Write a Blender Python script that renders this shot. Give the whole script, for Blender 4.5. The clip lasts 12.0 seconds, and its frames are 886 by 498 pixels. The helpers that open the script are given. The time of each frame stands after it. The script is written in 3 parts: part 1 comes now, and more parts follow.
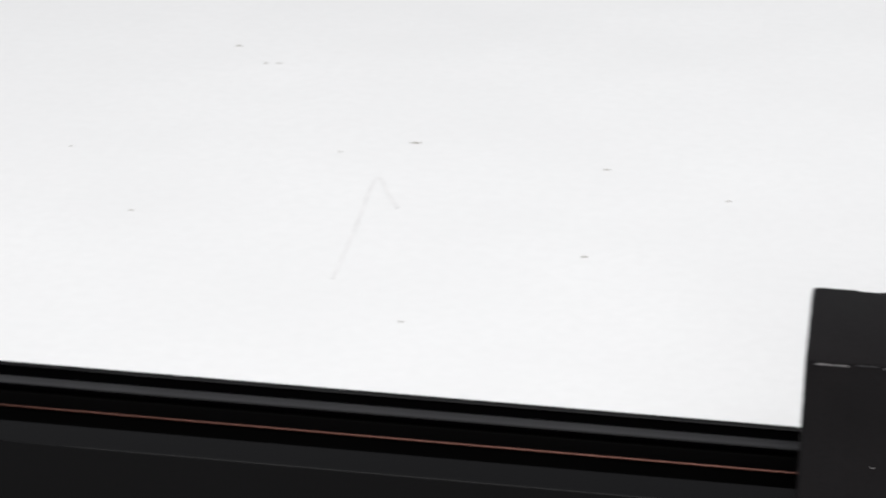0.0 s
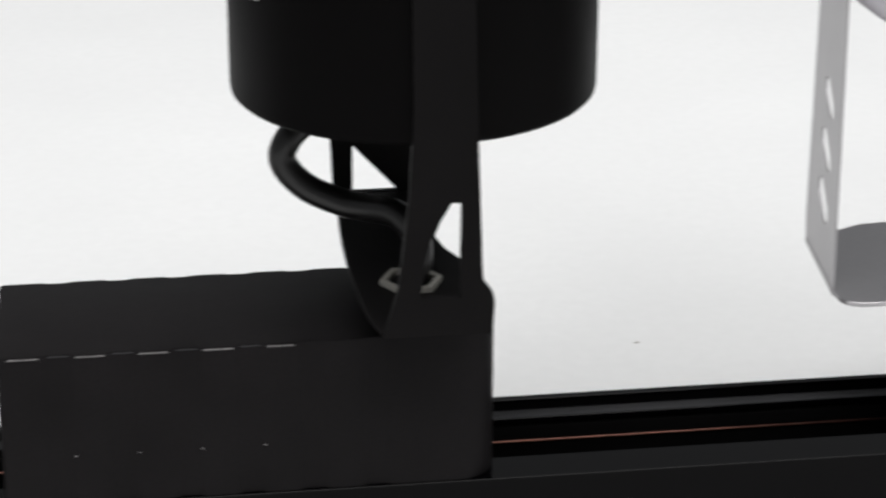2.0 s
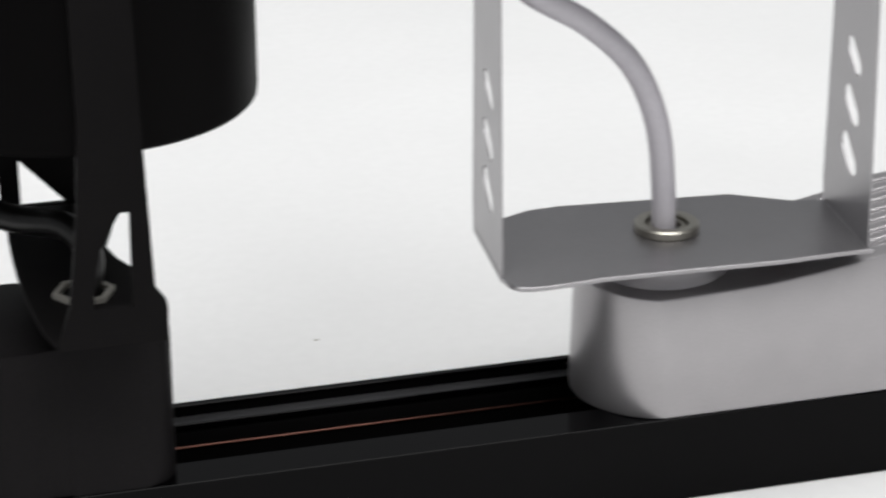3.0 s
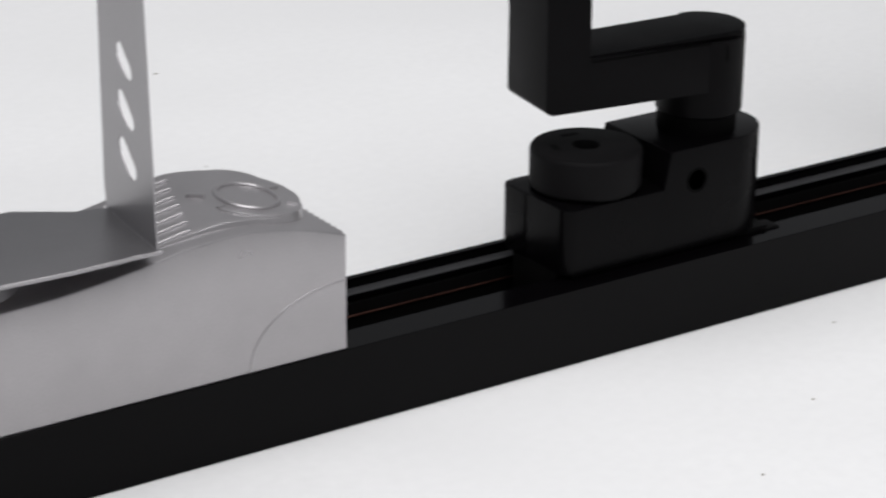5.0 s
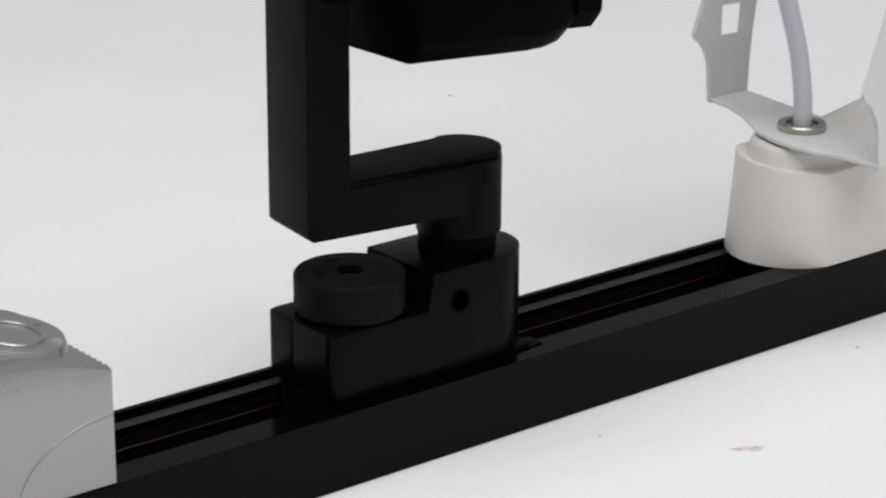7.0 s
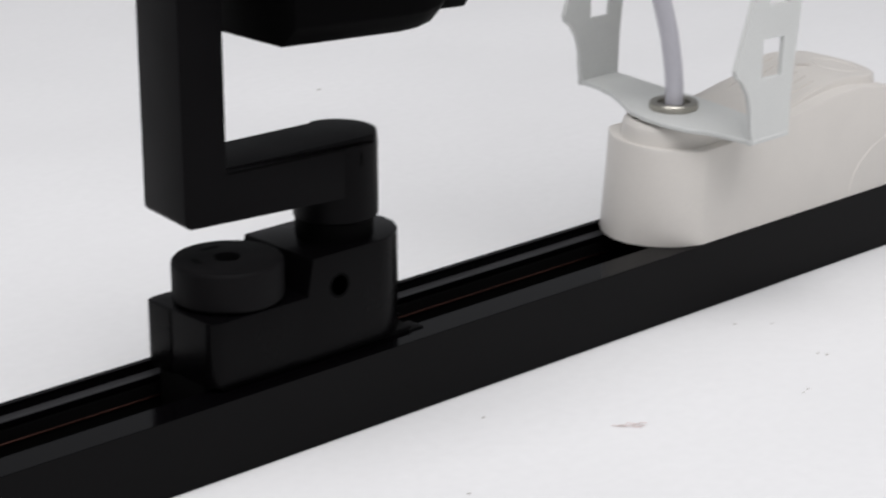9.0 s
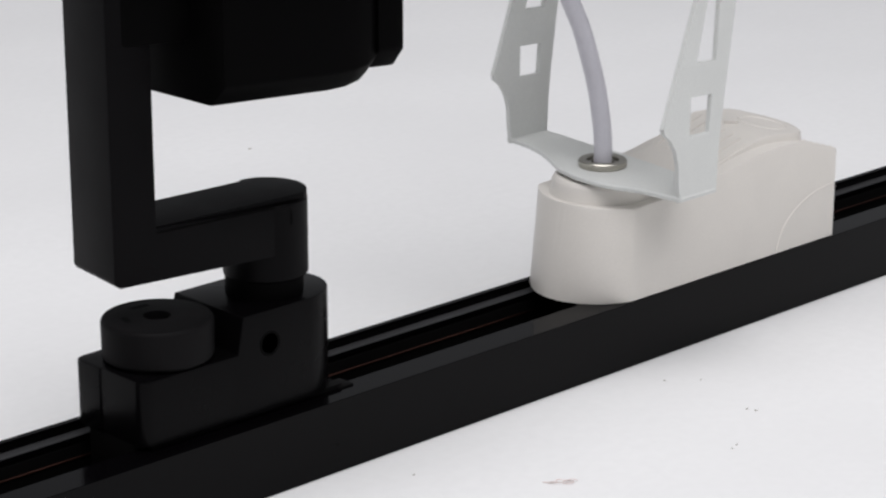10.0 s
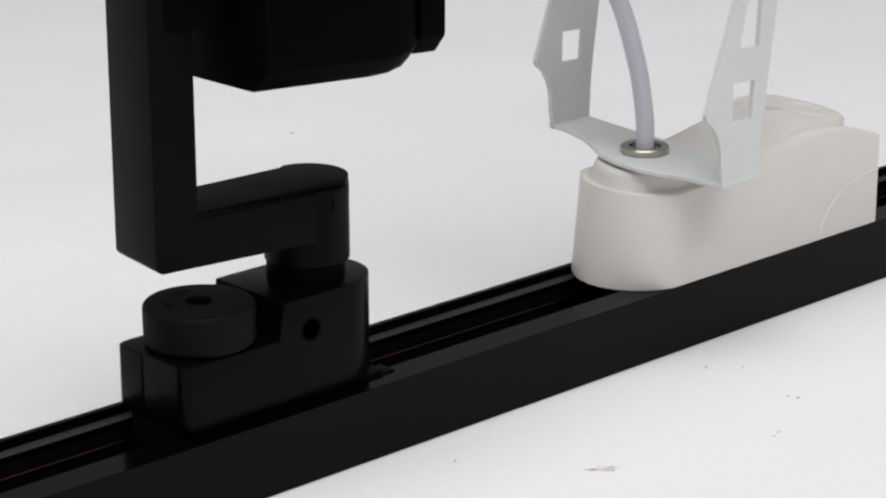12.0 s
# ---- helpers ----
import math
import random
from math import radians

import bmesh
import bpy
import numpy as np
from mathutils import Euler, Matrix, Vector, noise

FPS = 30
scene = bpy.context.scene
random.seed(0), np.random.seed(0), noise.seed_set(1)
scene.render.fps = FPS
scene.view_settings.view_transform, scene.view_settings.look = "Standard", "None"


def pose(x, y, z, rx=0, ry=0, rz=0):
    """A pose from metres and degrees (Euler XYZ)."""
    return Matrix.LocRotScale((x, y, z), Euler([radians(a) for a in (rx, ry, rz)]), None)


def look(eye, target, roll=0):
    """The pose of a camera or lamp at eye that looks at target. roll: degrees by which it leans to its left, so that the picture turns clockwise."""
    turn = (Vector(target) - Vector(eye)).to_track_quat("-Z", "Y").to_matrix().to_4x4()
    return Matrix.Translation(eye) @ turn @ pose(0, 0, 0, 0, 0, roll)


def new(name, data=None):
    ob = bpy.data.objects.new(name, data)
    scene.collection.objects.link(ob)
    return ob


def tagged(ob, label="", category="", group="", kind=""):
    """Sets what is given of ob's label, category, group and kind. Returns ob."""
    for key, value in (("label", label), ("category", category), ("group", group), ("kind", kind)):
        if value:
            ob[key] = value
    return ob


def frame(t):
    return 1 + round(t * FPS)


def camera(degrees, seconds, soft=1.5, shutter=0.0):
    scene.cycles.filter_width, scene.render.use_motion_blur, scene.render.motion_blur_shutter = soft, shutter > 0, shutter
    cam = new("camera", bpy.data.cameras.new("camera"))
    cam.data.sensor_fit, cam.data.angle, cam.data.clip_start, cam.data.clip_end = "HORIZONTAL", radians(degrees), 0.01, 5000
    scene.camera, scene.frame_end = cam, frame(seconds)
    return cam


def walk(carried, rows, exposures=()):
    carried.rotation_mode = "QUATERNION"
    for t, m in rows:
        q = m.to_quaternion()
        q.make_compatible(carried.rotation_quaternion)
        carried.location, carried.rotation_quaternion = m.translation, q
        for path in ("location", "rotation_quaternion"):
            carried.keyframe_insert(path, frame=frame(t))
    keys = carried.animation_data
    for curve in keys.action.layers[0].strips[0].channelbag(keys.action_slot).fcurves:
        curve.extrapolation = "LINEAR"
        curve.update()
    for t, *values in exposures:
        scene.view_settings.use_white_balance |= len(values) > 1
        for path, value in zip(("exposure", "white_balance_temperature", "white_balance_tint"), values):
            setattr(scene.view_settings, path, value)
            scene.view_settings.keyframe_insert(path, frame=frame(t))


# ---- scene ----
cam = camera(20.09, 12.0, soft=2.3, shutter=0.4)
# seconds, place in metres, turn in degrees
PATH = [
    (0.0, 0.0566, -0.4367, 0.2429, 67.470, -0.34, 10.100),
    (0.5, 0.0617, -0.4356, 0.2427, 67.500, -0.01, 5.420),
    (1.0, 0.0665, -0.4345, 0.2415, 67.540, -0.22, 0.840),
    (1.5, 0.0714, -0.4361, 0.2420, 67.500, -0.08, -3.860),
    (2.0, 0.0723, -0.4380, 0.2425, 67.530, -0.16, -8.100),
    (2.5, 0.0740, -0.4408, 0.2429, 67.610, 0.15, -12.140),
    (3.0, 0.0750, -0.4423, 0.2444, 67.500, 0.14, -15.900),
    (3.5, 0.0765, -0.4424, 0.2422, 67.740, 0.35, -20.510),
    (3.7, 0.0764, -0.4413, 0.2421, 67.730, 0.10, -22.260),
    (5.3, 0.0706, -0.4408, 0.2405, 68.321, -0.57, -35.225),
    (5.5, 0.0703, -0.4407, 0.2407, 68.421, -0.70, -35.905),
    (6.0, 0.0707, -0.4428, 0.2424, 68.931, -0.48, -36.715),
    (6.5, 0.0705, -0.4434, 0.2427, 70.671, -0.29, -38.755),
    (7.0, 0.0706, -0.4439, 0.2432, 70.951, -0.26, -39.265),
    (7.2, 0.0706, -0.4436, 0.2425, 70.981, -0.15, -39.845),
    (8.8, 0.0685, -0.4419, 0.2361, 71.110, 0.24, -41.848),
    (9.0, 0.0678, -0.4413, 0.2360, 71.220, 0.21, -42.758),
    (9.5, 0.0679, -0.4427, 0.2362, 72.570, 0.00, -44.568),
    (9.8, 0.0675, -0.4435, 0.2360, 72.630, -0.05, -44.568),
    (10.0, 0.0673, -0.4433, 0.2360, 72.590, -0.06, -44.258),
    (10.5, 0.0675, -0.4439, 0.2368, 72.430, 0.10, -43.498),
    (11.0, 0.0671, -0.4430, 0.2366, 72.320, 0.08, -43.368),
    (11.5, 0.0679, -0.4433, 0.2369, 72.230, 0.12, -43.258),
    (12.0, 0.0680, -0.4430, 0.2371, 72.160, 0.08, -43.278),
]
# the camera's own exposure sinks a little as the white spotlight comes into view
EXPOSURE = [(0.0, 0.06, 6480, 10), (1.6, 0.06, 6520, 9), (2.8, 0.06, 6530, 9), (3.7, -0.01, 6510, 10), (5.3, -0.16, 6450, 11), (7.2, -0.20, 6430, 12), (9.0, -0.20, 6440, 12), (12.0, -0.18, 6430, 12)]
walk(cam, [(r[0], pose(*r[1:])) for r in PATH], EXPOSURE)

# ---- light ----
world = bpy.data.worlds.new("studio_light")
scene.world = world
world.use_nodes = True
world.node_tree.nodes["Background"].inputs["Color"].default_value = (0.95, 0.97, 1.0, 1)
world.node_tree.nodes["Background"].inputs["Strength"].default_value = 0.30
softbox = new("softbox_lamp", bpy.data.lights.new("softbox_lamp", "AREA"))
softbox.data.shape, softbox.data.size, softbox.data.size_y, softbox.data.energy = "RECTANGLE", 1.4, 1.5, 29.5
softbox.data.color = (1.0, 0.992, 0.99)
softbox.matrix_world = look((0.20, -0.40, 1.50), (0.29, 0.10, 0))

# ---- materials ----
MM = 0.001


def material(name, colour, rough, metal=0.0, spec=0.5, grain=900.0, vary=0.12, bump=0.04, wear=0.0, coat=0.0):
    """A surface with fine grain, broad stains and a little relief; sizes per metre."""
    m = bpy.data.materials.new(name)
    m.use_nodes = True
    nt, b = m.node_tree, m.node_tree.nodes["Principled BSDF"]
    tc = nt.nodes.new("ShaderNodeTexCoord")
    fine = nt.nodes.new("ShaderNodeTexNoise")
    fine.inputs["Scale"].default_value, fine.inputs["Detail"].default_value = grain, 4
    broad = nt.nodes.new("ShaderNodeTexNoise")
    broad.inputs["Scale"].default_value, broad.inputs["Detail"].default_value = grain / 22, 3
    for n in (fine, broad):
        nt.links.new(tc.outputs["Object"], n.inputs["Vector"])
    mix = nt.nodes.new("ShaderNodeMath")
    mix.operation = "MULTIPLY"
    nt.links.new(fine.outputs["Fac"], mix.inputs[0])
    nt.links.new(broad.outputs["Fac"], mix.inputs[1])
    ramp = nt.nodes.new("ShaderNodeMapRange")
    ramp.inputs["From Min"].default_value, ramp.inputs["From Max"].default_value = 0.1, 0.45
    ramp.inputs["To Min"].default_value, ramp.inputs["To Max"].default_value = 1 - vary, 1 + vary
    nt.links.new(mix.outputs[0], ramp.inputs["Value"])
    tint = nt.nodes.new("ShaderNodeVectorMath")
    tint.operation = "SCALE"
    tint.inputs[0].default_value = colour
    nt.links.new(ramp.outputs["Result"], tint.inputs["Scale"])
    nt.links.new(tint.outputs["Vector"], b.inputs["Base Color"])
    rr = nt.nodes.new("ShaderNodeMapRange")
    rr.inputs["To Min"].default_value, rr.inputs["To Max"].default_value = max(0.02, rough - 0.09), rough + 0.09
    nt.links.new(broad.outputs["Fac"], rr.inputs["Value"])
    nt.links.new(rr.outputs["Result"], b.inputs["Roughness"])
    bp = nt.nodes.new("ShaderNodeBump")
    bp.inputs["Strength"].default_value, bp.inputs["Distance"].default_value = bump, 0.0004
    nt.links.new(fine.outputs["Fac"], bp.inputs["Height"])
    nt.links.new(bp.outputs["Normal"], b.inputs["Normal"])
    b.inputs["Metallic"].default_value = metal
    b.inputs["Specular IOR Level"].default_value = spec
    b.inputs["Coat Weight"].default_value = coat
    return m


PAPER = material("white_paper", (0.80, 0.80, 0.80), 0.75, spec=0.25, grain=300, vary=0.022, bump=0.02)
# the sheet is not quite flat: broad shallow waves over the fine tooth
nt = PAPER.node_tree
wave, swell = nt.nodes.new("ShaderNodeTexNoise"), nt.nodes.new("ShaderNodeBump")
wave.inputs["Scale"].default_value, wave.inputs["Detail"].default_value = 13.0, 2
swell.inputs["Strength"].default_value, swell.inputs["Distance"].default_value = 0.5, 0.0022
where, shade = nt.nodes["Texture Coordinate"], nt.nodes["Principled BSDF"]
nt.links.new(where.outputs["Object"], wave.inputs["Vector"])
nt.links.new(wave.outputs["Fac"], swell.inputs["Height"])
nt.links.new(nt.nodes["Bump"].outputs["Normal"], swell.inputs["Normal"])
nt.links.new(swell.outputs["Normal"], shade.inputs["Normal"])
BLACK_PLASTIC = material("black_satin_plastic", (0.0095, 0.0085, 0.0090), 0.50, spec=0.07, grain=1600, vary=0.25, bump=0.10)
BLACK_RUBBERY = material("black_matt_plastic", (0.0046, 0.0042, 0.0046), 0.62, spec=0.10, grain=1800, vary=0.2, bump=0.12)
BLACK_GLOSS = material("black_gloss_plastic", (0.0018, 0.0016, 0.0019), 0.26, spec=0.072, grain=900, vary=0.2, bump=0.02)
BLACK_PAINT = material("black_painted_metal", (0.0019, 0.0016, 0.0017), 0.50, spec=0.038, grain=1500, vary=0.2, bump=0.08)
BLACK_SHEET = material("black_powder_coated_sheet", (0.0066, 0.0060, 0.0062), 0.55, spec=0.045, grain=1700, vary=0.2, bump=0.10)
RAIL_BLACK = material("black_anodised_aluminium", (0.0012, 0.0010, 0.0013), 0.12, spec=0.086, grain=700, vary=0.2, bump=0.02)
BLACK_ARM = material("black_moulded_arm", (0.0026, 0.0023, 0.0027), 0.46, spec=0.066, grain=1600, vary=0.25, bump=0.10)
# darker black: shade under the arm put into the neck's colour; also the joint line
BLACK_SHADE = material("shade_and_joint_black", (0.0016, 0.0015, 0.0016), 0.6, spec=0.03, grain=1200, vary=0.2)
BLACK_DEEP = material("deep_black_enamel", (0.0012, 0.0011, 0.0012), 0.45, spec=0.03, grain=1200, vary=0.2)
DARK_GREY = material("dark_grey_strip", (0.034, 0.034, 0.036), 0.45, spec=0.3, grain=900, vary=0.12)
ZINC = material("zinc_plated_steel", (0.55, 0.53, 0.48), 0.45, metal=0.6, spec=0.5, grain=1500, vary=0.12)
INSULATOR = material("black_insulator", (0.0024, 0.0022, 0.0023), 0.6, spec=0.08, grain=900)
COPPER = material("bare_copper", (0.095, 0.046, 0.037), 0.36, metal=1.0, grain=1200, vary=0.2)
SILVER_PLASTIC = material("silver_grey_plastic", (0.415, 0.40, 0.41), 0.32, metal=0.72, spec=0.4, grain=2200, vary=0.07, bump=0.05)
SILVER_METAL = material("silver_painted_steel", (0.36, 0.35, 0.36), 0.34, metal=0.85, spec=0.4, grain=2200, vary=0.07, bump=0.05)
WHITE_PLASTIC = material("warm_white_plastic", (0.735, 0.702, 0.656), 0.38, spec=0.4, grain=1800, vary=0.03, bump=0.03)
WHITE_PAINT = material("white_painted_steel", (0.695, 0.706, 0.686), 0.42, spec=0.4, grain=1500, vary=0.04, bump=0.05)
GREY_CABLE = material("grey_white_cable", (0.60, 0.575, 0.615), 0.45, spec=0.35, grain=1400, vary=0.06, bump=0.04)
WHITE_CABLE = material("white_cable", (0.62, 0.61, 0.66), 0.45, spec=0.35, grain=1400, vary=0.05, bump=0.04)
BLACK_CABLE = material("black_rubber_cable", (0.008, 0.0075, 0.0075), 0.33, spec=0.4, grain=1400, vary=0.2, bump=0.05)
NICKEL = material("nickel_plated_brass", (0.46, 0.44, 0.39), 0.34, metal=1.0, grain=1500, vary=0.1)
HOLE_DARK = material("unlit_hole", (0.002, 0.002, 0.002), 0.8, spec=0.05)
FAINT_PRINT = material("moulded_marking", (0.001, 0.001, 0.001), 0.6, spec=0.04)
# pale colour for painted rim highlights and wear, and for the moulded marks
WORN_GLINT = material("worn_glint", (0.20, 0.19, 0.19), 0.35, spec=0.5, grain=3500, vary=0.5)
DUST = material("grey_dust", (0.40, 0.38, 0.35), 0.9, spec=0.1)
PENCIL = material("faint_graphite", (0.755, 0.75, 0.75), 0.9, spec=0.1, grain=2500, vary=0.12)
THREAD = material("red_brown_thread", (0.73, 0.58, 0.55), 0.9, spec=0.1, grain=6000, vary=0.5)


# ---- mesh helpers (millimetres in, metres out) ----
def part(name, bm, mat, parent=None, label="", flat=32.0):
    """Links a bmesh as one mesh object under a thing or a part."""
    bmesh.ops.recalc_face_normals(bm, faces=bm.faces)
    for e in bm.edges:
        if len(e.link_faces) == 2:
            e.smooth = e.calc_face_angle(0) < radians(flat)
    for f in bm.faces:
        f.smooth = True
    bmesh.ops.scale(bm, vec=(MM, MM, MM), verts=bm.verts)
    me = bpy.data.meshes.new(name)
    bm.to_mesh(me)
    bm.free()
    me.materials.append(mat)
    ob = new(name, me)
    ob.parent = parent
    return tagged(ob, label)


def thing(name, label, category, group="", kind=""):
    return tagged(new(name), label, category, group, kind)


def turned(x, y, deg):
    """A placing of local plan coordinates, in millimetres."""
    return Matrix.Translation((x, y, 0)) @ Matrix.Rotation(radians(deg), 4, "Z")


def soften(bm, width, segments=2, least=25.0):
    edges = [e for e in bm.edges if len(e.link_faces) == 2 and e.calc_face_angle(0) > radians(least)]
    bmesh.ops.bevel(bm, geom=edges, offset=width, segments=segments, affect="EDGES", profile=0.6, clamp_overlap=True)


def prism(outline, z0, z1, m=None, bevel=0.0, axis="z", segments=2):
    """An outline, drawn in the plane across the axis, drawn out from z0 to z1."""
    put = {"z": lambda a, b, c: (a, b, c), "y": lambda a, b, c: (a, c, b), "x": lambda a, b, c: (c, a, b)}[axis]
    bm = bmesh.new()
    low = [bm.verts.new(put(a, b, z0)) for a, b in outline]
    high = [bm.verts.new(put(a, b, z1)) for a, b in outline]
    n = len(outline)
    bm.faces.new(low)
    bm.faces.new(high)
    for i in range(n):
        bm.faces.new((low[i], low[(i + 1) % n], high[(i + 1) % n], high[i]))
    bmesh.ops.recalc_face_normals(bm, faces=bm.faces)
    if bevel:
        soften(bm, bevel, segments)
    if m:
        bm.transform(m)
    return bm


def box(x0, x1, y0, y1, z0, z1, bevel=0.0, m=None):
    return prism([(x0, y0), (x1, y0), (x1, y1), (x0, y1)], z0, z1, m, bevel)


def round_rect(x0, x1, y0, y1, radii, steps=8):
    """Plan outline with the corner radii (x0 y0, x1 y0, x1 y1, x0 y1)."""
    pts = []
    for (cx, cy, a), r in zip(((x0, y0, 180), (x1, y0, 270), (x1, y1, 0), (x0, y1, 90)), radii):
        ox, oy = (cx + r if cx == x0 else cx - r), (cy + r if cy == y0 else cy - r)
        for k in range(steps + 1 if r else 1):
            t = radians(a + 90 * k / steps)
            pts.append((ox + r * math.cos(t), oy + r * math.sin(t)))
    return pts


def lathe(profile, x, y, segs=48, m=None):
    """A body of revolution about an upright axis; the profile runs (radius, height)."""
    bm = bmesh.new()
    rings = []
    for r, z in profile:
        if r < 1e-6:
            rings.append([bm.verts.new((x, y, z))])
        else:
            rings.append([bm.verts.new((x + r * math.cos(2 * math.pi * k / segs), y + r * math.sin(2 * math.pi * k / segs), z)) for k in range(segs)])
    for a, b in zip(rings, rings[1:]):
        for k in range(segs):
            j = (k + 1) % segs
            if len(a) == 1 and len(b) == 1:
                continue
            if len(a) == 1:
                bm.faces.new((a[0], b[j], b[k]))
            elif len(b) == 1:
                bm.faces.new((a[k], a[j], b[0]))
            else:
                bm.faces.new((a[k], a[j], b[j], b[k]))
    if m:
        bm.transform(m)
    return bm


def smooth_line(points, per=10):
    """Points on a gliding curve through the given ones."""
    p = [Vector(q) for q in points]
    p = [p[0] * 2 - p[1]] + p + [p[-1] * 2 - p[-2]]
    out = []
    for i in range(1, len(p) - 2):
        for k in range(per):
            t = k / per
            out.append(0.5 * ((2 * p[i]) + (p[i + 1] - p[i - 1]) * t + (2 * p[i - 1] - 5 * p[i] + 4 * p[i + 1] - p[i + 2]) * t * t
                              + (3 * p[i] - p[i - 1] - 3 * p[i + 1] + p[i + 2]) * t ** 3))
    return out + [p[-2]]


def tube(points, radius, segs=20, per=10, bm=None):
    """A round cord along a gliding curve, closed at both ends."""
    bm = bm or bmesh.new()
    line = smooth_line(points, per)
    side = None
    rings = []
    for i, c in enumerate(line):
        d = (line[min(i + 1, len(line) - 1)] - line[max(i - 1, 0)]).normalized()
        if side is None:
            side = d.orthogonal().normalized()
        side = (side - d * side.dot(d)).normalized()
        up = d.cross(side)
        rings.append([bm.verts.new(c + (side * math.cos(2 * math.pi * k / segs) + up * math.sin(2 * math.pi * k / segs)) * radius) for k in range(segs)])
    for a, b in zip(rings, rings[1:]):
        for k in range(segs):
            bm.faces.new((a[k], a[(k + 1) % segs], b[(k + 1) % segs], b[k]))
    bm.faces.new(rings[0])
    bm.faces.new(rings[-1])
    return bm


def sheet(outline, holes, thick, m, bevel=0.0):
    """Sheet metal cut to an outline with holes; drawn in local x and z, its thickness along local y."""
    bm = bmesh.new()
    edges = []
    for loop in (outline, *holes):
        vs = [bm.verts.new((a, 0, b)) for a, b in loop]
        edges += [bm.edges.new((vs[i], vs[(i + 1) % len(vs)])) for i in range(len(vs))]
    bmesh.ops.triangle_fill(bm, edges=edges, use_beauty=True)
    made = bmesh.ops.extrude_face_region(bm, geom=bm.faces[:])
    bmesh.ops.translate(bm, vec=(0, thick, 0), verts=[v for v in made["geom"] if isinstance(v, bmesh.types.BMVert)])
    bmesh.ops.recalc_face_normals(bm, faces=bm.faces)
    bm.transform(m)
    return bm


def slot(cx, cz, length, width, deg, steps=6):
    """A round-ended slot as an outline."""
    pts = []
    for end in (1, -1):
        for k in range(steps + 1):
            t = radians(-90 + 180 * k / steps + (0 if end == 1 else 180))
            a, b = end * (length - width) / 2 + width / 2 * math.cos(t), width / 2 * math.sin(t)
            c, s = math.cos(radians(deg)), math.sin(radians(deg))
            pts.append((cx + a * c - b * s, cz + a * s + b * c))
    return pts


# ---- the white sheet ----
bm = bmesh.new()
bmesh.ops.create_grid(bm, x_segments=60, y_segments=60, size=2600)
bmesh.ops.translate(bm, vec=(0, 0, -0.1), verts=bm.verts)
made = bmesh.ops.extrude_face_region(bm, geom=bm.faces[:])
bmesh.ops.translate(bm, vec=(0, 0, -18), verts=[v for v in made["geom"] if isinstance(v, bmesh.types.BMVert)])
tagged(part("ground", bm, PAPER), "matt white paper sheet, slightly marked, lying flat", "backdrop", kind="structure")

# ---- the track ----
TOP = 18.7
track = thing("lighting_track", "black aluminium lighting track with copper wires on white paper", "track")
X0, X1 = -420, 980
# the outer shell: floor, front wall with its wide lip, back wall with its inner ledge
shell = [(-17.75, 0), (17.75, 0), (17.75, TOP), (16.0, TOP), (16.0, 16.1), (12.6, 16.1), (12.6, 14.6), (15.4, 14.6), (15.4, 2.2),
         (-15.4, 2.2), (-15.4, 16.9), (-9.0, 16.9), (-9.0, TOP), (-17.75, TOP)]
part("rail", prism(shell, X0, X1, bevel=0.12, axis="x", segments=1), RAIL_BLACK, track)
for y, name in ((13.9, "insulator"), (-13.9, "insulator")):
    part(name, box(X0 + 1, X1 - 1, y - 1.4, y + 1.4, 5.0, 14.2, 0.2), INSULATOR, track)
for y in (12.3, -12.3):
    part("copper_wire", tube([(X0 + 2, y, 11.0), (280, y, 11.0), (X1 - 2, y, 11.0)], 0.28, 10, 2), COPPER, track, "bare copper wire")
# a strip lighter than the rail, laid over the back ledge
part("ledge_strip", box(X0 + 1, X1 - 1, 12.7, 15.9, 15.9, 16.3, 0.08), DARK_GREY, track, "dark grey strip")
part("end_cap", box(X0 - 3, X0, -17.7, 17.7, 0, TOP + 0.2, 0.6), BLACK_PLASTIC, track)
part("end_cap", box(X1, X1 + 3, -17.7, 17.7, 0, TOP + 0.2, 0.6), BLACK_PLASTIC, track)


# ---- black spotlight with the long driver box ----
def ribbed_outline(x0, x1, y0, y1):
    """The plan of the driver box: shallow rounded ribs along both long sides, a rounded far end."""
    dip = [(0, 0), (0.5, 0.12), (1.0, 0.36), (1.5, 0.48), (4.6, 0.48), (5.1, 0.36), (5.6, 0.12), (6.1, 0)]
    ribs = [(x0 + 8.2 + 11.75 * k + a, d) for k in range(6) for a, d in dip]
    pts = [(x0, y0 + 1.2), (x0 + 0.35, y0 + 0.35), (x0 + 1.2, y0)]
    pts += [(x, y0 + d) for x, d in ribs]
    r = 7.5
    for k in range(9):
        t = radians(270 + 90 * k / 8)
        pts.append((x1 - r + r * math.cos(t), y0 + r + r * math.sin(t)))
    for k in range(9):
        t = radians(90 * k / 8)
        pts.append((x1 - r + r * math.cos(t), y1 - r + r * math.sin(t)))
    pts += [(x, y1 - d) for x, d in ribs[::-1]]
    return pts + [(x0 + 1.2, y1), (x0 + 0.35, y1 - 0.35), (x0, y1 - 1.2)]


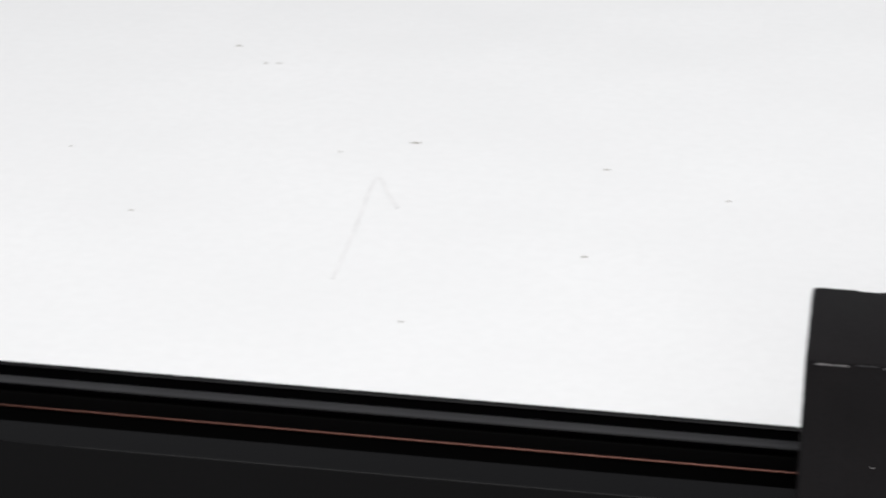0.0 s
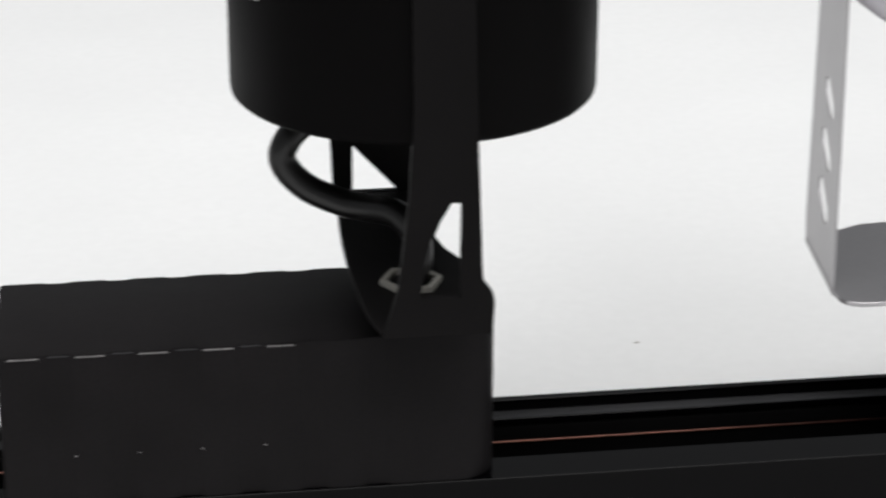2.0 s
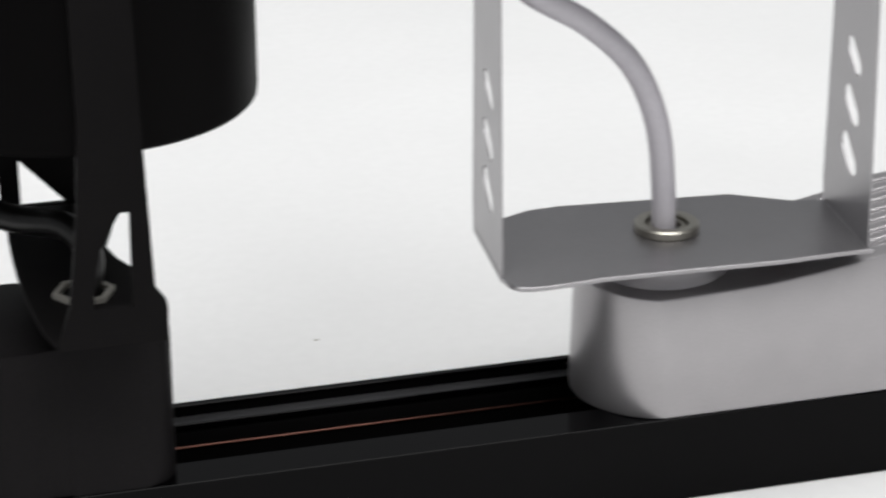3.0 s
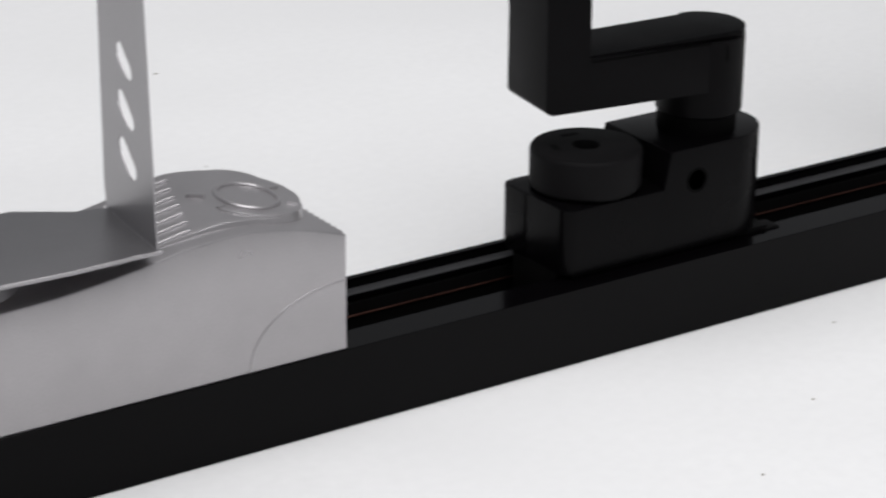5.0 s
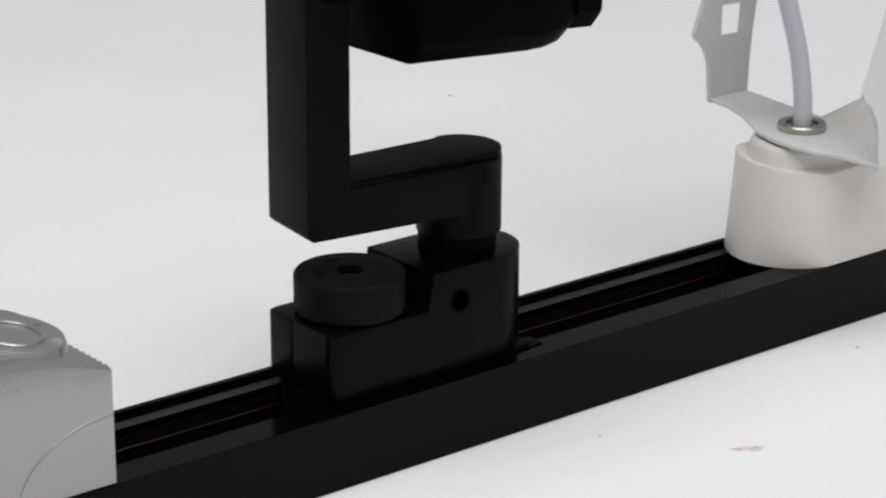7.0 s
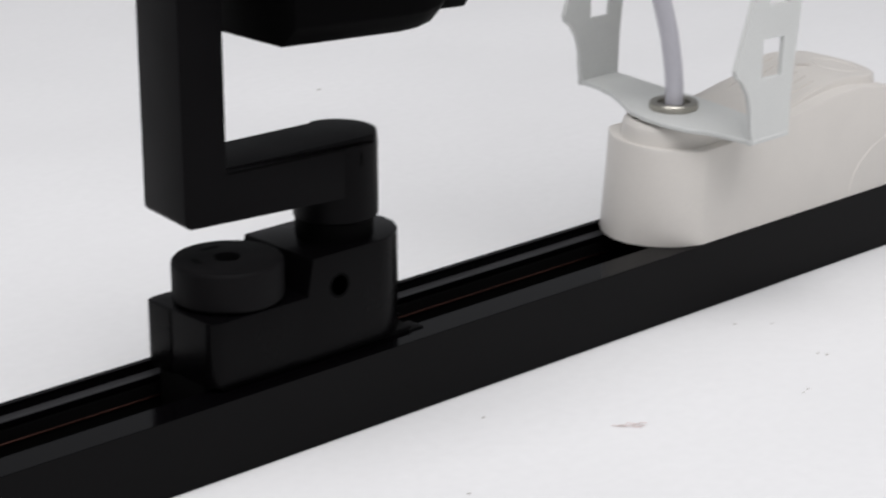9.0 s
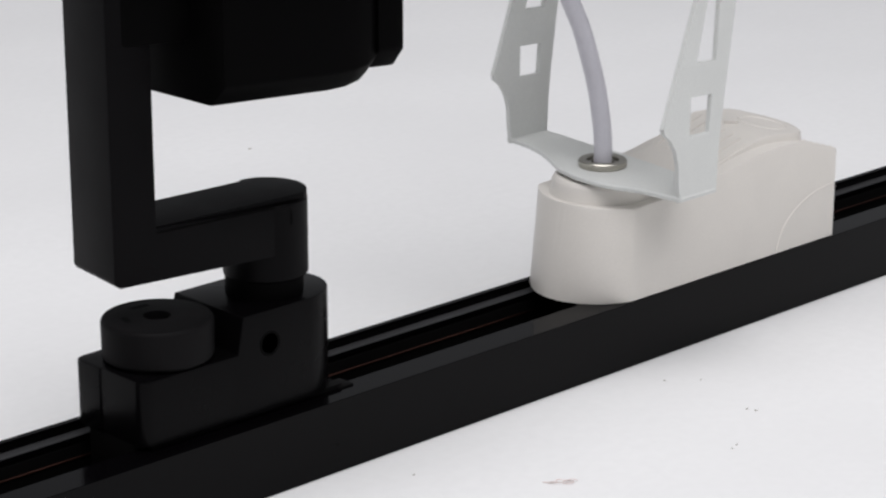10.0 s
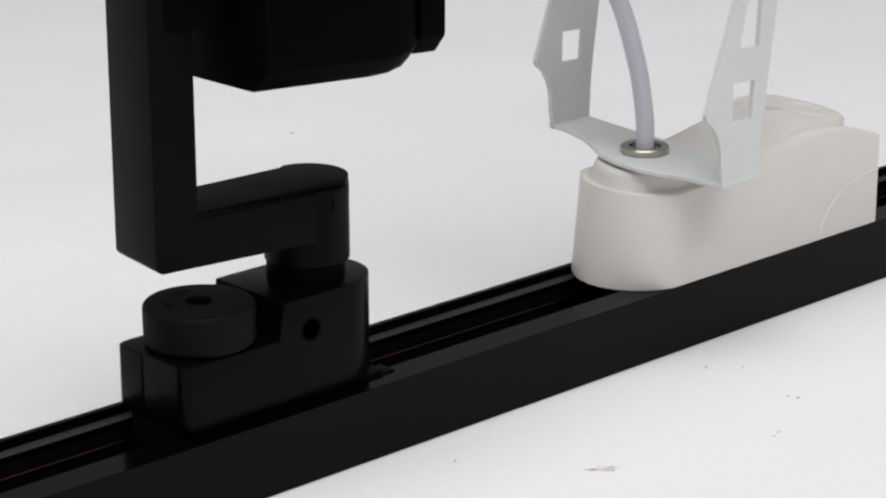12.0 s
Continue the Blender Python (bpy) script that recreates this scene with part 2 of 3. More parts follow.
def driver_box_spotlight():
    lamp = thing("track_spotlight", "black spotlight with ribbed driver box clipped into track", "spotlight", "spotlights on the track")
    bx, by = 129.0, -3.0
    body = prism(ribbed_outline(50.2, 143.4, -17.4, 17.4), TOP + 0.1, 49.6)
    rim = [e for e in body.edges if len(e.link_faces) == 2 and all(v.co.z > 49.3 for v in e.verts)]
    bmesh.ops.bevel(body, geom=rim, offset=0.7, segments=2, affect="EDGES", profile=0.6, clamp_overlap=True)
    driver = part("driver_box", body, BLACK_PLASTIC, lamp)
    part("contact_foot", box(54, 140, -8.6, 8.6, 9.0, TOP + 0.6, 0.4), INSULATOR, driver)
    # pale strips paint the worn rim's highlights: bright on the ribs, fainter in the dips between them
    for x, n in ((52.2, 6.0), (64.5, 5.7), (76.2, 5.6), (88.0, 5.7), (99.7, 5.4)):
        worn = prism([(0, 0), (n, 0), (n - 0.5, 0.26), (n * 0.55, 0.2), (0.4, 0.28)], -0.03, 0.25, Matrix.Translation((x, -17.47, 48.95)), axis="y")
        part("worn_glint", worn, WORN_GLINT, driver, "pale glint on worn edge")
    for x, n in ((59.5, 4.4), (71.2, 4.4), (83.0, 4.4), (94.7, 4.2)):
        worn = prism([(0, 0), (n, 0), (n - 0.6, 0.16), (0.5, 0.18)], -0.03, 0.2, Matrix.Translation((x, -16.98, 49.05)), axis="y")
        part("rubbed_glint", worn, DARK_GREY, driver, "faint grey glint on rubbed edge")
    for k in range(4):
        part("dimple", box(63.6 + 11.75 * k, 65.2 + 11.75 * k, -17.30, -17.0, 28.6, 28.9, 0.1), WORN_GLINT, driver, "pale moulded mark")
    stem = [(0, 49.0), (9.5, 49.0), (9.5, 51.0), (7.0, 51.6), (7.0, 58.1), (0, 58.1)]
    part("swivel_stem", lathe(stem, bx, by, 36), BLACK_PLASTIC, lamp)
    # bracket: base strap and two cut-out legs
    z = 58.2
    left = [(117.8 - 1.6 * math.sin(math.pi * k / 10), -36.2 + 68.2 * k / 10) for k in range(11)]
    plan = [(139.6, 32.0), (139.4, 27), (137.2, 17), (134.6, 8), (135.8, 1), (137.8, -4), (138.6, -10), (138.6, -22), (138.4, -36.2)] + [(118.9 if k == 0 else a, b) for k, (a, b) in enumerate(left)]
    base = prism(plan, z, z + 1.2)
    soften(base, 0.3, 1)
    bracket = part("bracket", base, BLACK_SHEET, lamp, "bent black steel bracket")
    front = [(119.2, z), (138.9, z), (139.2, 64.2), (138.9, 66.0), (138.0, 67.3), (137.1, 68.4), (136.9, 72), (136.1, 94), (134.8, 140), (134, 150), (127, 150), (124.4, 140), (124.8, 100), (123.9, 84), (121.9, 67)]
    hole = [(133.2, 83.4), (131.4, 83.5), (127.9, 77.4), (126.6, 72), (126.0, 65.6), (133.0, 65.4)]
    part("bracket_leg", sheet(front, [hole], 1.5, Matrix.Translation((0, -37.0, 0))), BLACK_SHEET, bracket)
    back = [(117.4, z), (138.6, z), (138.0, 80), (136, 140), (134, 150), (127, 150), (125, 140), (119, 90), (116.8, 72)]
    hole2 = [(121.3, 69.4), (121.3, 59.4), (130.6, 59.4)]
    part("bracket_leg", sheet(back, [hole2], 1.6, Matrix.Translation((0, 32.4, 0))), BLACK_SHEET, bracket)
    nut_x, nut_y = 127.0, -15.2
    hexa = [(5.9 * math.cos(radians(60 * k + 3)), 5.9 * math.sin(radians(60 * k + 3))) for k in range(6)]
    hb = bmesh.new()
    ring_o = [[hb.verts.new((a + nut_x, b + nut_y, h)) for a, b in hexa] for h in (z + 1.1, z + 2.2)]
    ring_i = [[hb.verts.new((a * 0.8 + nut_x, b * 0.8 + nut_y, h)) for a, b in hexa] for h in (z + 2.2, z + 1.1)]
    loops = ring_o + ring_i
    for q in range(4):
        for k in range(6):
            hb.faces.new((loops[q][k], loops[q][(k + 1) % 6], loops[(q + 1) % 4][(k + 1) % 6], loops[(q + 1) % 4][k]))
    soften(hb, 0.25, 1)
    part("hex_nut", hb, ZINC, lamp, "zinc-plated hexagonal nut")
    part("cable", tube([(127.6, -14.0, z + 1.0), (128.6, -13.8, 64.0), (128.0, -12.4, 68.6), (125.0, -9.0, 70.9), (120.5, -4.5, 70.5), (115.4, -1.5, 70.8), (108.8, 0, 73.8), (104.9, 1, 78.6), (106.2, 1.5, 83.0), (110.5, 4, 86.0), (116, 9, 88.4), (120.5, 14, 92), (122, 16, 97)], 2.65, 20),
         BLACK_CABLE, lamp, "glossy black looped cable")
    # lamp head: a cylinder standing upright between the legs
    cyl = [(0, 95.0), (30.0, 95.0), (31.0, 93.8), (33.1, 93.6), (33.7, 94.2), (33.9, 95.4), (33.9, 181), (33.2, 182.4), (30.5, 182.4), (30.0, 176), (0, 172)]
    head = part("lamp_head", lathe(cyl, 129.2, -1.8, 96), BLACK_PAINT, lamp)
    part("pivot_screw", lathe([(0, 0), (3.6, 0), (3.6, 1.8), (2.8, 2.4), (0, 2.4)], 0, 0, 24, Matrix.Translation((130.3, -37.0, 141)) @ Matrix.Rotation(radians(90), 4, "X")), BLACK_PAINT, head)
    part("vent_slot", prism(slot(0, 0, 9.0, 5.2, 90), -0.25, 0.5, Matrix.Translation((99.3, -17.9, 120.3)) @ Matrix.Rotation(radians(-64), 4, "Z"), axis="y"), WHITE_PAINT, head, "pale vent slot")
    return lamp


driver_box_spotlight()

# ---- silver and white spotlights on the humped adapter ----
HUMP = [(0, 45.1), (20, 45.5), (35, 46.2), (50, 48.0), (62, 50.0), (72, 50.9), (80, 50.5), (90, 48.7), (100.6, 45.6)]


def crest(x):
    """Height of the adapter's top over its length."""
    for i in range(len(HUMP) - 1):
        (a, p), (b, q) = HUMP[i], HUMP[i + 1]
        if x <= b:
            s0 = (HUMP[i + 1][1] - HUMP[i - 1][1]) / (HUMP[i + 1][0] - HUMP[i - 1][0]) if i else 0
            s1 = (HUMP[i + 2][1] - p) / (HUMP[i + 2][0] - a) if i + 2 < len(HUMP) else (q - p) / (b - a)
            t, w = (x - a) / (b - a), b - a
            return (2 * t ** 3 - 3 * t * t + 1) * p + (t ** 3 - 2 * t * t + t) * w * s0 + (3 * t * t - 2 * t ** 3) * q + (t ** 3 - t * t) * w * s1
    return HUMP[-1][1]


def humped_body(x0, z0, lean):
    """The adapter's shell: bowed end leaning inwards, straight sides, humped top with a softened rim."""
    bm = bmesh.new()
    half_w, low_r, high_r = 17.7, 18.2, 19.0 + 1.1 * lean

    def bow(radius, w):
        return radius - math.sqrt(radius * radius - w * w)

    plan = []
    for k in range(1, 19):
        w = half_w * math.sin(math.pi / 2 * k / 18)
        plan.append((bow(low_r, w) - 0.7 * lean, lean + bow(high_r, w), w))
    a, b, _ = plan[-1]
    plan += [(a + (100.6 - a) * k / 44, b + (100.6 - b) * k / 44, half_w) for k in range(1, 45)]
    rows = []
    for foot, top, w in plan:
        h, r = crest(top), min(0.6, w * 0.4)
        half = [(w - 0.3, z0), (w, z0 + 0.5), (w, h - r), (w - 0.3 * r, h - 0.3 * r), (w - r, h)]
        ring = [(-y, z) for y, z in half] + [(0, h)] + [(y, z) for y, z in half[::-1]]
        rows.append([bm.verts.new((x0 + foot + (top - foot) * (z - z0) / (h - z0), y, z)) for y, z in ring])
    n = len(rows[0])
    for p, q in zip(rows, rows[1:]):
        for k in range(n):
            bm.faces.new((p[k], p[(k + 1) % n], q[(k + 1) % n], q[k]))
    bm.faces.new(rows[0])
    bm.faces.new(rows[-1])
    return bm


PAD_X, PAD_Y, PAD_R = 84.8, 0.8, 14.0


def pad_half(x):
    """Half the width of the raised tongue over its length."""
    return PAD_R if x <= PAD_X else math.sqrt(max(0.01, PAD_R * PAD_R - (x - PAD_X) ** 2))


def pad_height(x, y, lift):
    """Height of the tongue's top, which leans a little to the front and runs out into the hump."""
    flank = 0.6
    fall = min(1.0, max(0.0, (abs(y - PAD_Y) - (pad_half(x) - flank)) / flank))
    rise = min(1.0, max(0.0, (x - 43.9) / 30)) ** 1.25
    top = lift + 0.09 * y + 0.08 * max(0.0, x - PAD_X)
    return crest(min(x, 100.0)) + top * rise * (1 - 0.85 * fall * fall)


def pad_mesh(x0, lift):
    """The raised tongue on the hump, with a half-round end."""
    bm = bmesh.new()
    xs = [44 + (PAD_X - 44) * k / 28 for k in range(29)] + [PAD_X + PAD_R * math.sin(math.pi / 2 * k / 18) for k in range(1, 18)] + [PAD_X + PAD_R - 0.02]
    rows = []
    for x in xs:
        w = pad_half(x)
        side = [w * f for f in (0.998, 0.975, 0.955, 0.8, 0.55, 0.25)]
        foot = crest(min(x, 100.0)) - 0.6
        across = [PAD_Y - y for y in side] + [PAD_Y] + [PAD_Y + y for y in side[::-1]]
        ring = [(PAD_Y - w - 0.25, foot)] + [(y, pad_height(x, y, lift)) for y in across] + [(PAD_Y + w + 0.25, foot)]
        ring[1] = (ring[1][0], ring[1][1] - 0.5)
        ring[-2] = (ring[-2][0], ring[-2][1] - 0.5)
        rows.append([bm.verts.new((x0 + x, y, z)) for y, z in ring])
    n = len(rows[0])
    for a, b in zip(rows, rows[1:]):
        for k in range(n):
            bm.faces.new((a[k], a[(k + 1) % n], b[(k + 1) % n], b[k]))
    bm.faces.new(rows[0])
    bm.faces.new(rows[-1])
    return bm


def humped_adapter(lamp, x0, mat, rib):
    """Adapter body with boss, tongue, dial ring, ribs, seam, grip ridges and contact foot."""
    z0 = TOP + 0.1
    silver = mat is SILVER_PLASTIC
    body = part("adapter", humped_body(x0, z0, 0.5 if silver else 2.8), mat, lamp)
    part("contact_foot", box(x0 + 12, x0 + 92, -8.4, 8.4, 8.5, TOP + 0.6, 0.5), INSULATOR, body)
    nx = x0 + 18.6
    if silver:
        boss = [(0, 43), (14.2, 43), (13.9, 45.3), (13.0, 46.4), (12.3, 48.2), (12.1, 49.8), (11.6, 50.5), (0, 50.5)]
    else:
        boss = [(0, 43), (14.9, 43), (14.5, 45.6), (14.1, 47.0), (14.0, 48.8), (13.6, 49.6), (12.8, 50.2), (0, 50.6)]
    part("swivel_boss", lathe(boss, nx, 0, 64), mat, body)
    lift = 2.3 if silver else 3.2
    part("tongue", pad_mesh(x0, lift), mat, body)
    # dial: a raised ring, a rim arc and ticks on the tongue's round end
    up = 0.35 if silver else -0.05
    dx, dy = 86.0, -1.2

    def on_pad(radius, deg, over):
        a, b = dx + radius * math.cos(radians(deg)), dy + radius * math.sin(radians(deg))
        return (x0 + a, b, pad_height(a, b, lift) + over)

    ring = [on_pad(6.8, 6 * k, up - 0.25) for k in range(61)]
    part("dial_ring", tube(ring, 0.55, 10, 1), mat, body)
    if silver:
        part("dial_arc", tube([on_pad(10.9, a, 0.0) for a in range(210, 300, 5)], 0.4, 8, 1), mat, body)
        for a in (24, 206, 330):
            part("dial_tick", tube([on_pad(q, a, 0.05) for q in (8.6, 9.7, 10.8)], 0.4, 8, 2), mat, body)
    mark = box(-2.0, 2.0, -0.55, 0.55, -0.4, 0.75, 0.25, Matrix.Translation((x0 + 74.8, 1.2, pad_height(74.8, 1.2, lift))) @ Matrix.Rotation(radians(-34), 4, "Z"))
    part("pointer", mark, mat, body)
    for k in range(7):
        y = -11.8 + 3.8 * k
        xa, xb = 52.0, 66.6 + 0.28 * (y + 12)
        line = [(x0 + xa + (xb - xa) * j / 8, y, pad_height(xa + (xb - xa) * j / 8, y, lift) + (0.05 if j else -0.6)) for j in range(9)]
        part("rib", tube(line, rib, 8, 2), mat, body)
    for k in range(14):
        y = -15.2 + 2.34 * k
        part("grip_ridge", box(x0 + 100.2, x0 + 100.95, y - 0.5, y + 0.5, 38.0, 45.75, 0.25), mat, body)
    wide = 23.4 if silver else 25.8
    arc = [(x0 + 100.3 - wide * math.cos(radians(6 * k)), -17.62, TOP + 0.4 + 16.0 * math.sin(radians(6 * k))) for k in range(16)]
    part("side_seam", tube(arc, 0.3, 8, 1), mat, body)
    return nx


def ring_nut(lamp, x, y, z):
    ring = [(4.4, 0), (6.4, 0), (6.7, 0.35), (6.7, 1.6), (6.35, 2.0), (4.7, 2.0), (4.4, 1.7), (4.4, 0)]
    nut = part("ring_nut", lathe(ring, x, y, 40, Matrix.Translation((0, 0, z))), NICKEL, lamp, "nickel-plated ring nut")
    part("thread_tube", lathe([(3.1, 0), (4.0, 0), (4.0, 1.0), (3.7, 1.3), (3.1, 1.3), (3.1, 0)], x, y, 32, Matrix.Translation((0, 0, z))), NICKEL, nut)


def assumed_lamp_cylinder(lamp, m, mat, z0, length):
    """A plain round lamp head held between the legs, above: unseen, assumed, and casting shade below."""
    cyl = [(0, z0 + 1), (31.0, z0 + 1), (32.5, z0), (33.6, z0 + 1), (33.6, z0 + length), (31.5, z0 + length), (31.0, z0 + length - 6), (0, z0 + length - 10)]
    return part("lamp_head", lathe(cyl, 0, 0, 64, m), mat, lamp)


def silver_spotlight():
    lamp = thing("track_spotlight", "silver-grey spotlight with slotted bracket and humped adapter", "spotlight", "spotlights on the track")
    nx = humped_adapter(lamp, 228.7, SILVER_PLASTIC, 0.48)
    m = turned(nx - 0.6, -3.2, -5.0)
    z = 51.7
    edge = [(-37.25, 12.4), (-34, 13.4), (-25, 18.6), (-18, 19.8), (19, 19.6), (26, 16.0), (31, 13.4), (38.6, 12.8)]
    plan = edge + [(38.6, -15.2), (31, -15.8), (19, -17.4), (0, -18.2), (-18, -19.2), (-25, -20.4), (-29, -21.0), (-33, -21.2), (-35.4, -20.4), (-36.7, -18.6), (-37.25, -15.6)]
    base = prism(plan, z + 0.4, z + 1.3, m)
    soften(base, 0.1, 1)
    bracket = part("bracket", base, SILVER_METAL, lamp, "bent silver-painted steel bracket")
    for side in (-1, 1):
        leg = [(-14.9, z + 0.1), (12.4, z + 0.1), (13.6, z + 6), (12.8, 112), (10.6, 146), (4, 152), (-4, 152), (-8.0, 146), (-11.2, 112), (-14.3, z + 6)]
        holes = [slot(-1.2 if side < 0 else -0.4, (66.2 if side < 0 else 68.0) + 10.4 * k, 10.6 - 0.6 * k, 4.2 - 0.2 * k, 38) for k in range(3)]
        part("bracket_leg", sheet(leg, holes, 0.35, m @ Matrix.Translation((-37.0 if side < 0 else 37.9, 0, 0)) @ Matrix.Rotation(radians(90), 4, "Z")), SILVER_METAL, bracket)
        at = (-37.05 if side < 0 else 37.75)
        crease = tube([(at, -14.6, z + 0.95), (at, -1.4, z + 0.95), (at, 12.0, z + 0.95)], 0.5, 10, 2)
        crease.transform(m)
        part("fold", crease, SILVER_METAL, bracket)
    ring_nut(lamp, nx + 0.3, -0.7, z + 1.3)
    part("cable", tube([(nx, 0.2, z + 0.5), (nx - 0.4, 0, 62), (nx - 2.2, 0, 76), (nx - 7.6, 0, 88.5), (nx - 17.2, 0, 98), (nx - 29, 0, 105.4), (nx - 36, 0, 113), (nx - 33, 0, 124), (nx - 22, 0, 133)], 2.5, 20), GREY_CABLE, lamp, "smooth pale grey cable")
    assumed_lamp_cylinder(lamp, m, SILVER_METAL, 126, 84)
    return lamp


def white_spotlight():
    lamp = thing("track_spotlight", "warm white spotlight with cut-out bracket and humped adapter", "spotlight", "spotlights on the track")
    x0 = 542.3
    nx = humped_adapter(lamp, x0, WHITE_PLASTIC, 0.36)
    z = 51.0
    # the strap runs from the leg at the front of the track to the one behind it
    left = [(551.8, -35), (551.2, -28), (550.8, -22), (548.4, -16), (547.6, -9), (548.2, -1), (550.6, 7), (556.4, 16.5), (560.2, 23.4), (562.8, 31), (564.0, 38.6)]
    right = [(578.0, 38.6), (577.2, 30), (575.6, 18), (574.6, 6), (573.0, -6), (570.6, -18), (568.4, -27), (566.8, -35)]
    base = prism(left + right, z, z + 1.4)
    soften(base, 0.3, 1)
    bracket = part("bracket", base, WHITE_PAINT, lamp, "bent white-painted steel bracket")
    for cx, y in ((559.4, -35.4), (571.0, 37.6)):
        leg = [(-7.2, z + 0.1), (7.2, z + 0.1), (7.6, 62), (8.4, 70), (13.2, 105), (14.5, 140), (11, 150), (4, 150), (1.5, 140), (-2.8, 105),
               (-14.8, 72.2), (-14.3, 70.6), (-11.8, 68.6), (-9.6, 65.2), (-8.4, 61), (-8.2, 56)]
        drop = 0.8 if y < 0 else -0.7
        holes = [[(-4.4, 69.2 - drop), (3.5, 69.0 - drop), (4.2, 78.6), (-4.3, 78.9)], [(-2.4, 88.6 - drop), (5.4, 88.2 - drop), (6.4, 107), (2.0, 107)]]
        part("bracket_leg", sheet(leg, holes, 1.4, Matrix.Translation((cx, y, 0))), WHITE_PAINT, bracket)
        part("fold", tube([(cx - 7.2, y + 0.95, z + 0.85), (cx, y + 0.95, z + 0.85), (cx + 7.2, y + 0.95, z + 0.85)], 1.1, 14, 2), WHITE_PAINT, bracket)
    ring_nut(lamp, nx, 0.2, z + 1.4)
    part("cable", tube([(nx, 0.2, z + 0.5), (nx - 0.3, 0, 60), (nx - 2.0, 0, 70), (nx - 4.2, 0, 78), (nx - 9.6, 0, 92), (nx - 16, 0, 104), (nx - 18, 0, 114), (nx - 12, 0, 126), (nx - 4, 0, 134)], 2.5, 20), WHITE_CABLE, lamp, "smooth lilac-white cable")
    assumed_lamp_cylinder(lamp, turned(567.5, 1.2, 0), WHITE_PAINT, 126, 84)
    return lamp


silver_spotlight()
white_spotlight()


# ---- black spotlight on the angled arm ----
def round_foot(bm, z0, radius):
    """Draws the lowest rim inwards, so that the body's foot is rounded."""
    mid_x = sum(v.co.x for v in bm.verts) / len(bm.verts)
    for v in bm.verts:
        if v.co.z < z0 + 0.2:
            v.co.x += -0.6 * radius if v.co.x > mid_x else 0.6 * radius
            v.co.y *= 0.97


def arm_spotlight():
    lamp = thing("track_spotlight", "black spotlight on an angled arm with round locking knob", "spotlight", "spotlights on the track")
    z0 = TOP + 0.9
    low = prism(round_rect(391.3, 440.0, -12.96, 12.96, (3.2, 0.5, 0.5, 3.2)), z0, 36.0, bevel=0.5)
    round_foot(low, z0, 2.0)
    adapter = part("adapter", low, BLACK_GLOSS, lamp, "glossy black track adapter")
    hi = prism(round_rect(421.4, 455.0, -13, 13, (0.3, 12.9, 12.9, 0.3)), z0, 45.0, bevel=0.7)
    round_foot(hi, z0, 2.0)
    for v in hi.verts:
        if v.co.x < 423:
            v.co.x -= 0.2 * (45.0 - v.co.z)
    part("upper_block", hi, BLACK_GLOSS, adapter)
    part("contact_foot", box(391.5, 453.5, -8.6, 8.6, 8.0, z0 + 0.5, 0.6), INSULATOR, adapter)
    part("latch_tab", box(394.5, 453.4, -11.6, 11.6, TOP - 1.2, z0 + 0.3, 0.3), INSULATOR, adapter)
    part("end_latch", box(452.0, 456.8, -12.2, -7.0, TOP - 1.4, TOP + 0.5, 0.3), INSULATOR, adapter)
    part("end_latch", box(452.0, 456.8, 7.0, 12.2, TOP - 1.4, TOP + 0.5, 0.3), INSULATOR, adapter)
    part("back_strip", prism(round_rect(390.95, 394.0, 2.6, 12.9, (0.6, 0.2, 0.2, 2.4)), z0 + 0.2, 35.8, bevel=0.5), BLACK_GLOSS, adapter)
    part("screw_hole", lathe([(0, 0), (2.5, 0), (2.7, 0.12), (3.1, 0.12), (3.2, -0.3), (0, -0.3)], 0, 0, 28, Matrix.Translation((429.4, -13.0, 36.6)) @ Matrix.Rotation(radians(90), 4, "X")), HOLE_DARK, adapter, "dark round screw hole")
    knob_mesh = [(0, 38.9), (3.1, 38.9), (3.1, 45.7), (3.3, 46.2), (12.2, 46.2), (12.8, 46.0), (13.2, 45.5), (13.3, 45.0), (13.25, 37.2), (12.8, 36.5), (0, 36.5)]
    knob = part("locking_knob", lathe(knob_mesh, 405.8, -0.4, 72), BLACK_RUBBERY, lamp, "matt black round knob")
    part("knob_hole", lathe([(0, 44.2), (3.05, 44.2), (3.05, 44.4), (0, 44.4)], 405.8, -0.4, 32), HOLE_DARK, knob, "dark hole")
    for k, (a, n) in enumerate(((84, 4.6), (163, 3.6))):
        w = Matrix.Translation((405.8 + 7.7 * math.cos(radians(a)), -0.4 + 7.7 * math.sin(radians(a)), 0)) @ Matrix.Rotation(radians(a - 90), 4, "Z")
        part("marking", box(-n / 2, n / 2, -0.8, 0.8, 45.9, 46.23, 0, w), FAINT_PRINT, knob, "faint moulded bar")
    # the neck's colour is darkened for the shade beneath the arm
    part("neck", lathe([(0, 44.6), (9.6, 44.6), (9.6, 50.5), (0, 50.5)], 439.0, 0, 48), BLACK_SHADE, lamp)
    m = turned(439.5, 0, -7.8)
    w, t, b = 9.8, 68.6, 56.3
    part("swivel_collar", lathe([(0, 49.0), (9.6, 49.0), (10.4, 49.8), (10.4, b + 0.5), (0, b + 0.5)], 439.5, 0, 56), BLACK_ARM, lamp)
    # arm: one bent bar with a round end, and the cover plate let into its top
    bent = [(-46.8, b + 1.4), (-46.3, b + 0.5), (-45.2, b - 0.2), (0, b - 0.2), (0, t), (-35.4, t), (-35.4, 158), (-46.8, 158)]
    arm = part("arm", prism(bent, -w, w, m, bevel=0.45, axis="y"), BLACK_ARM, lamp, "square-section black bent arm")
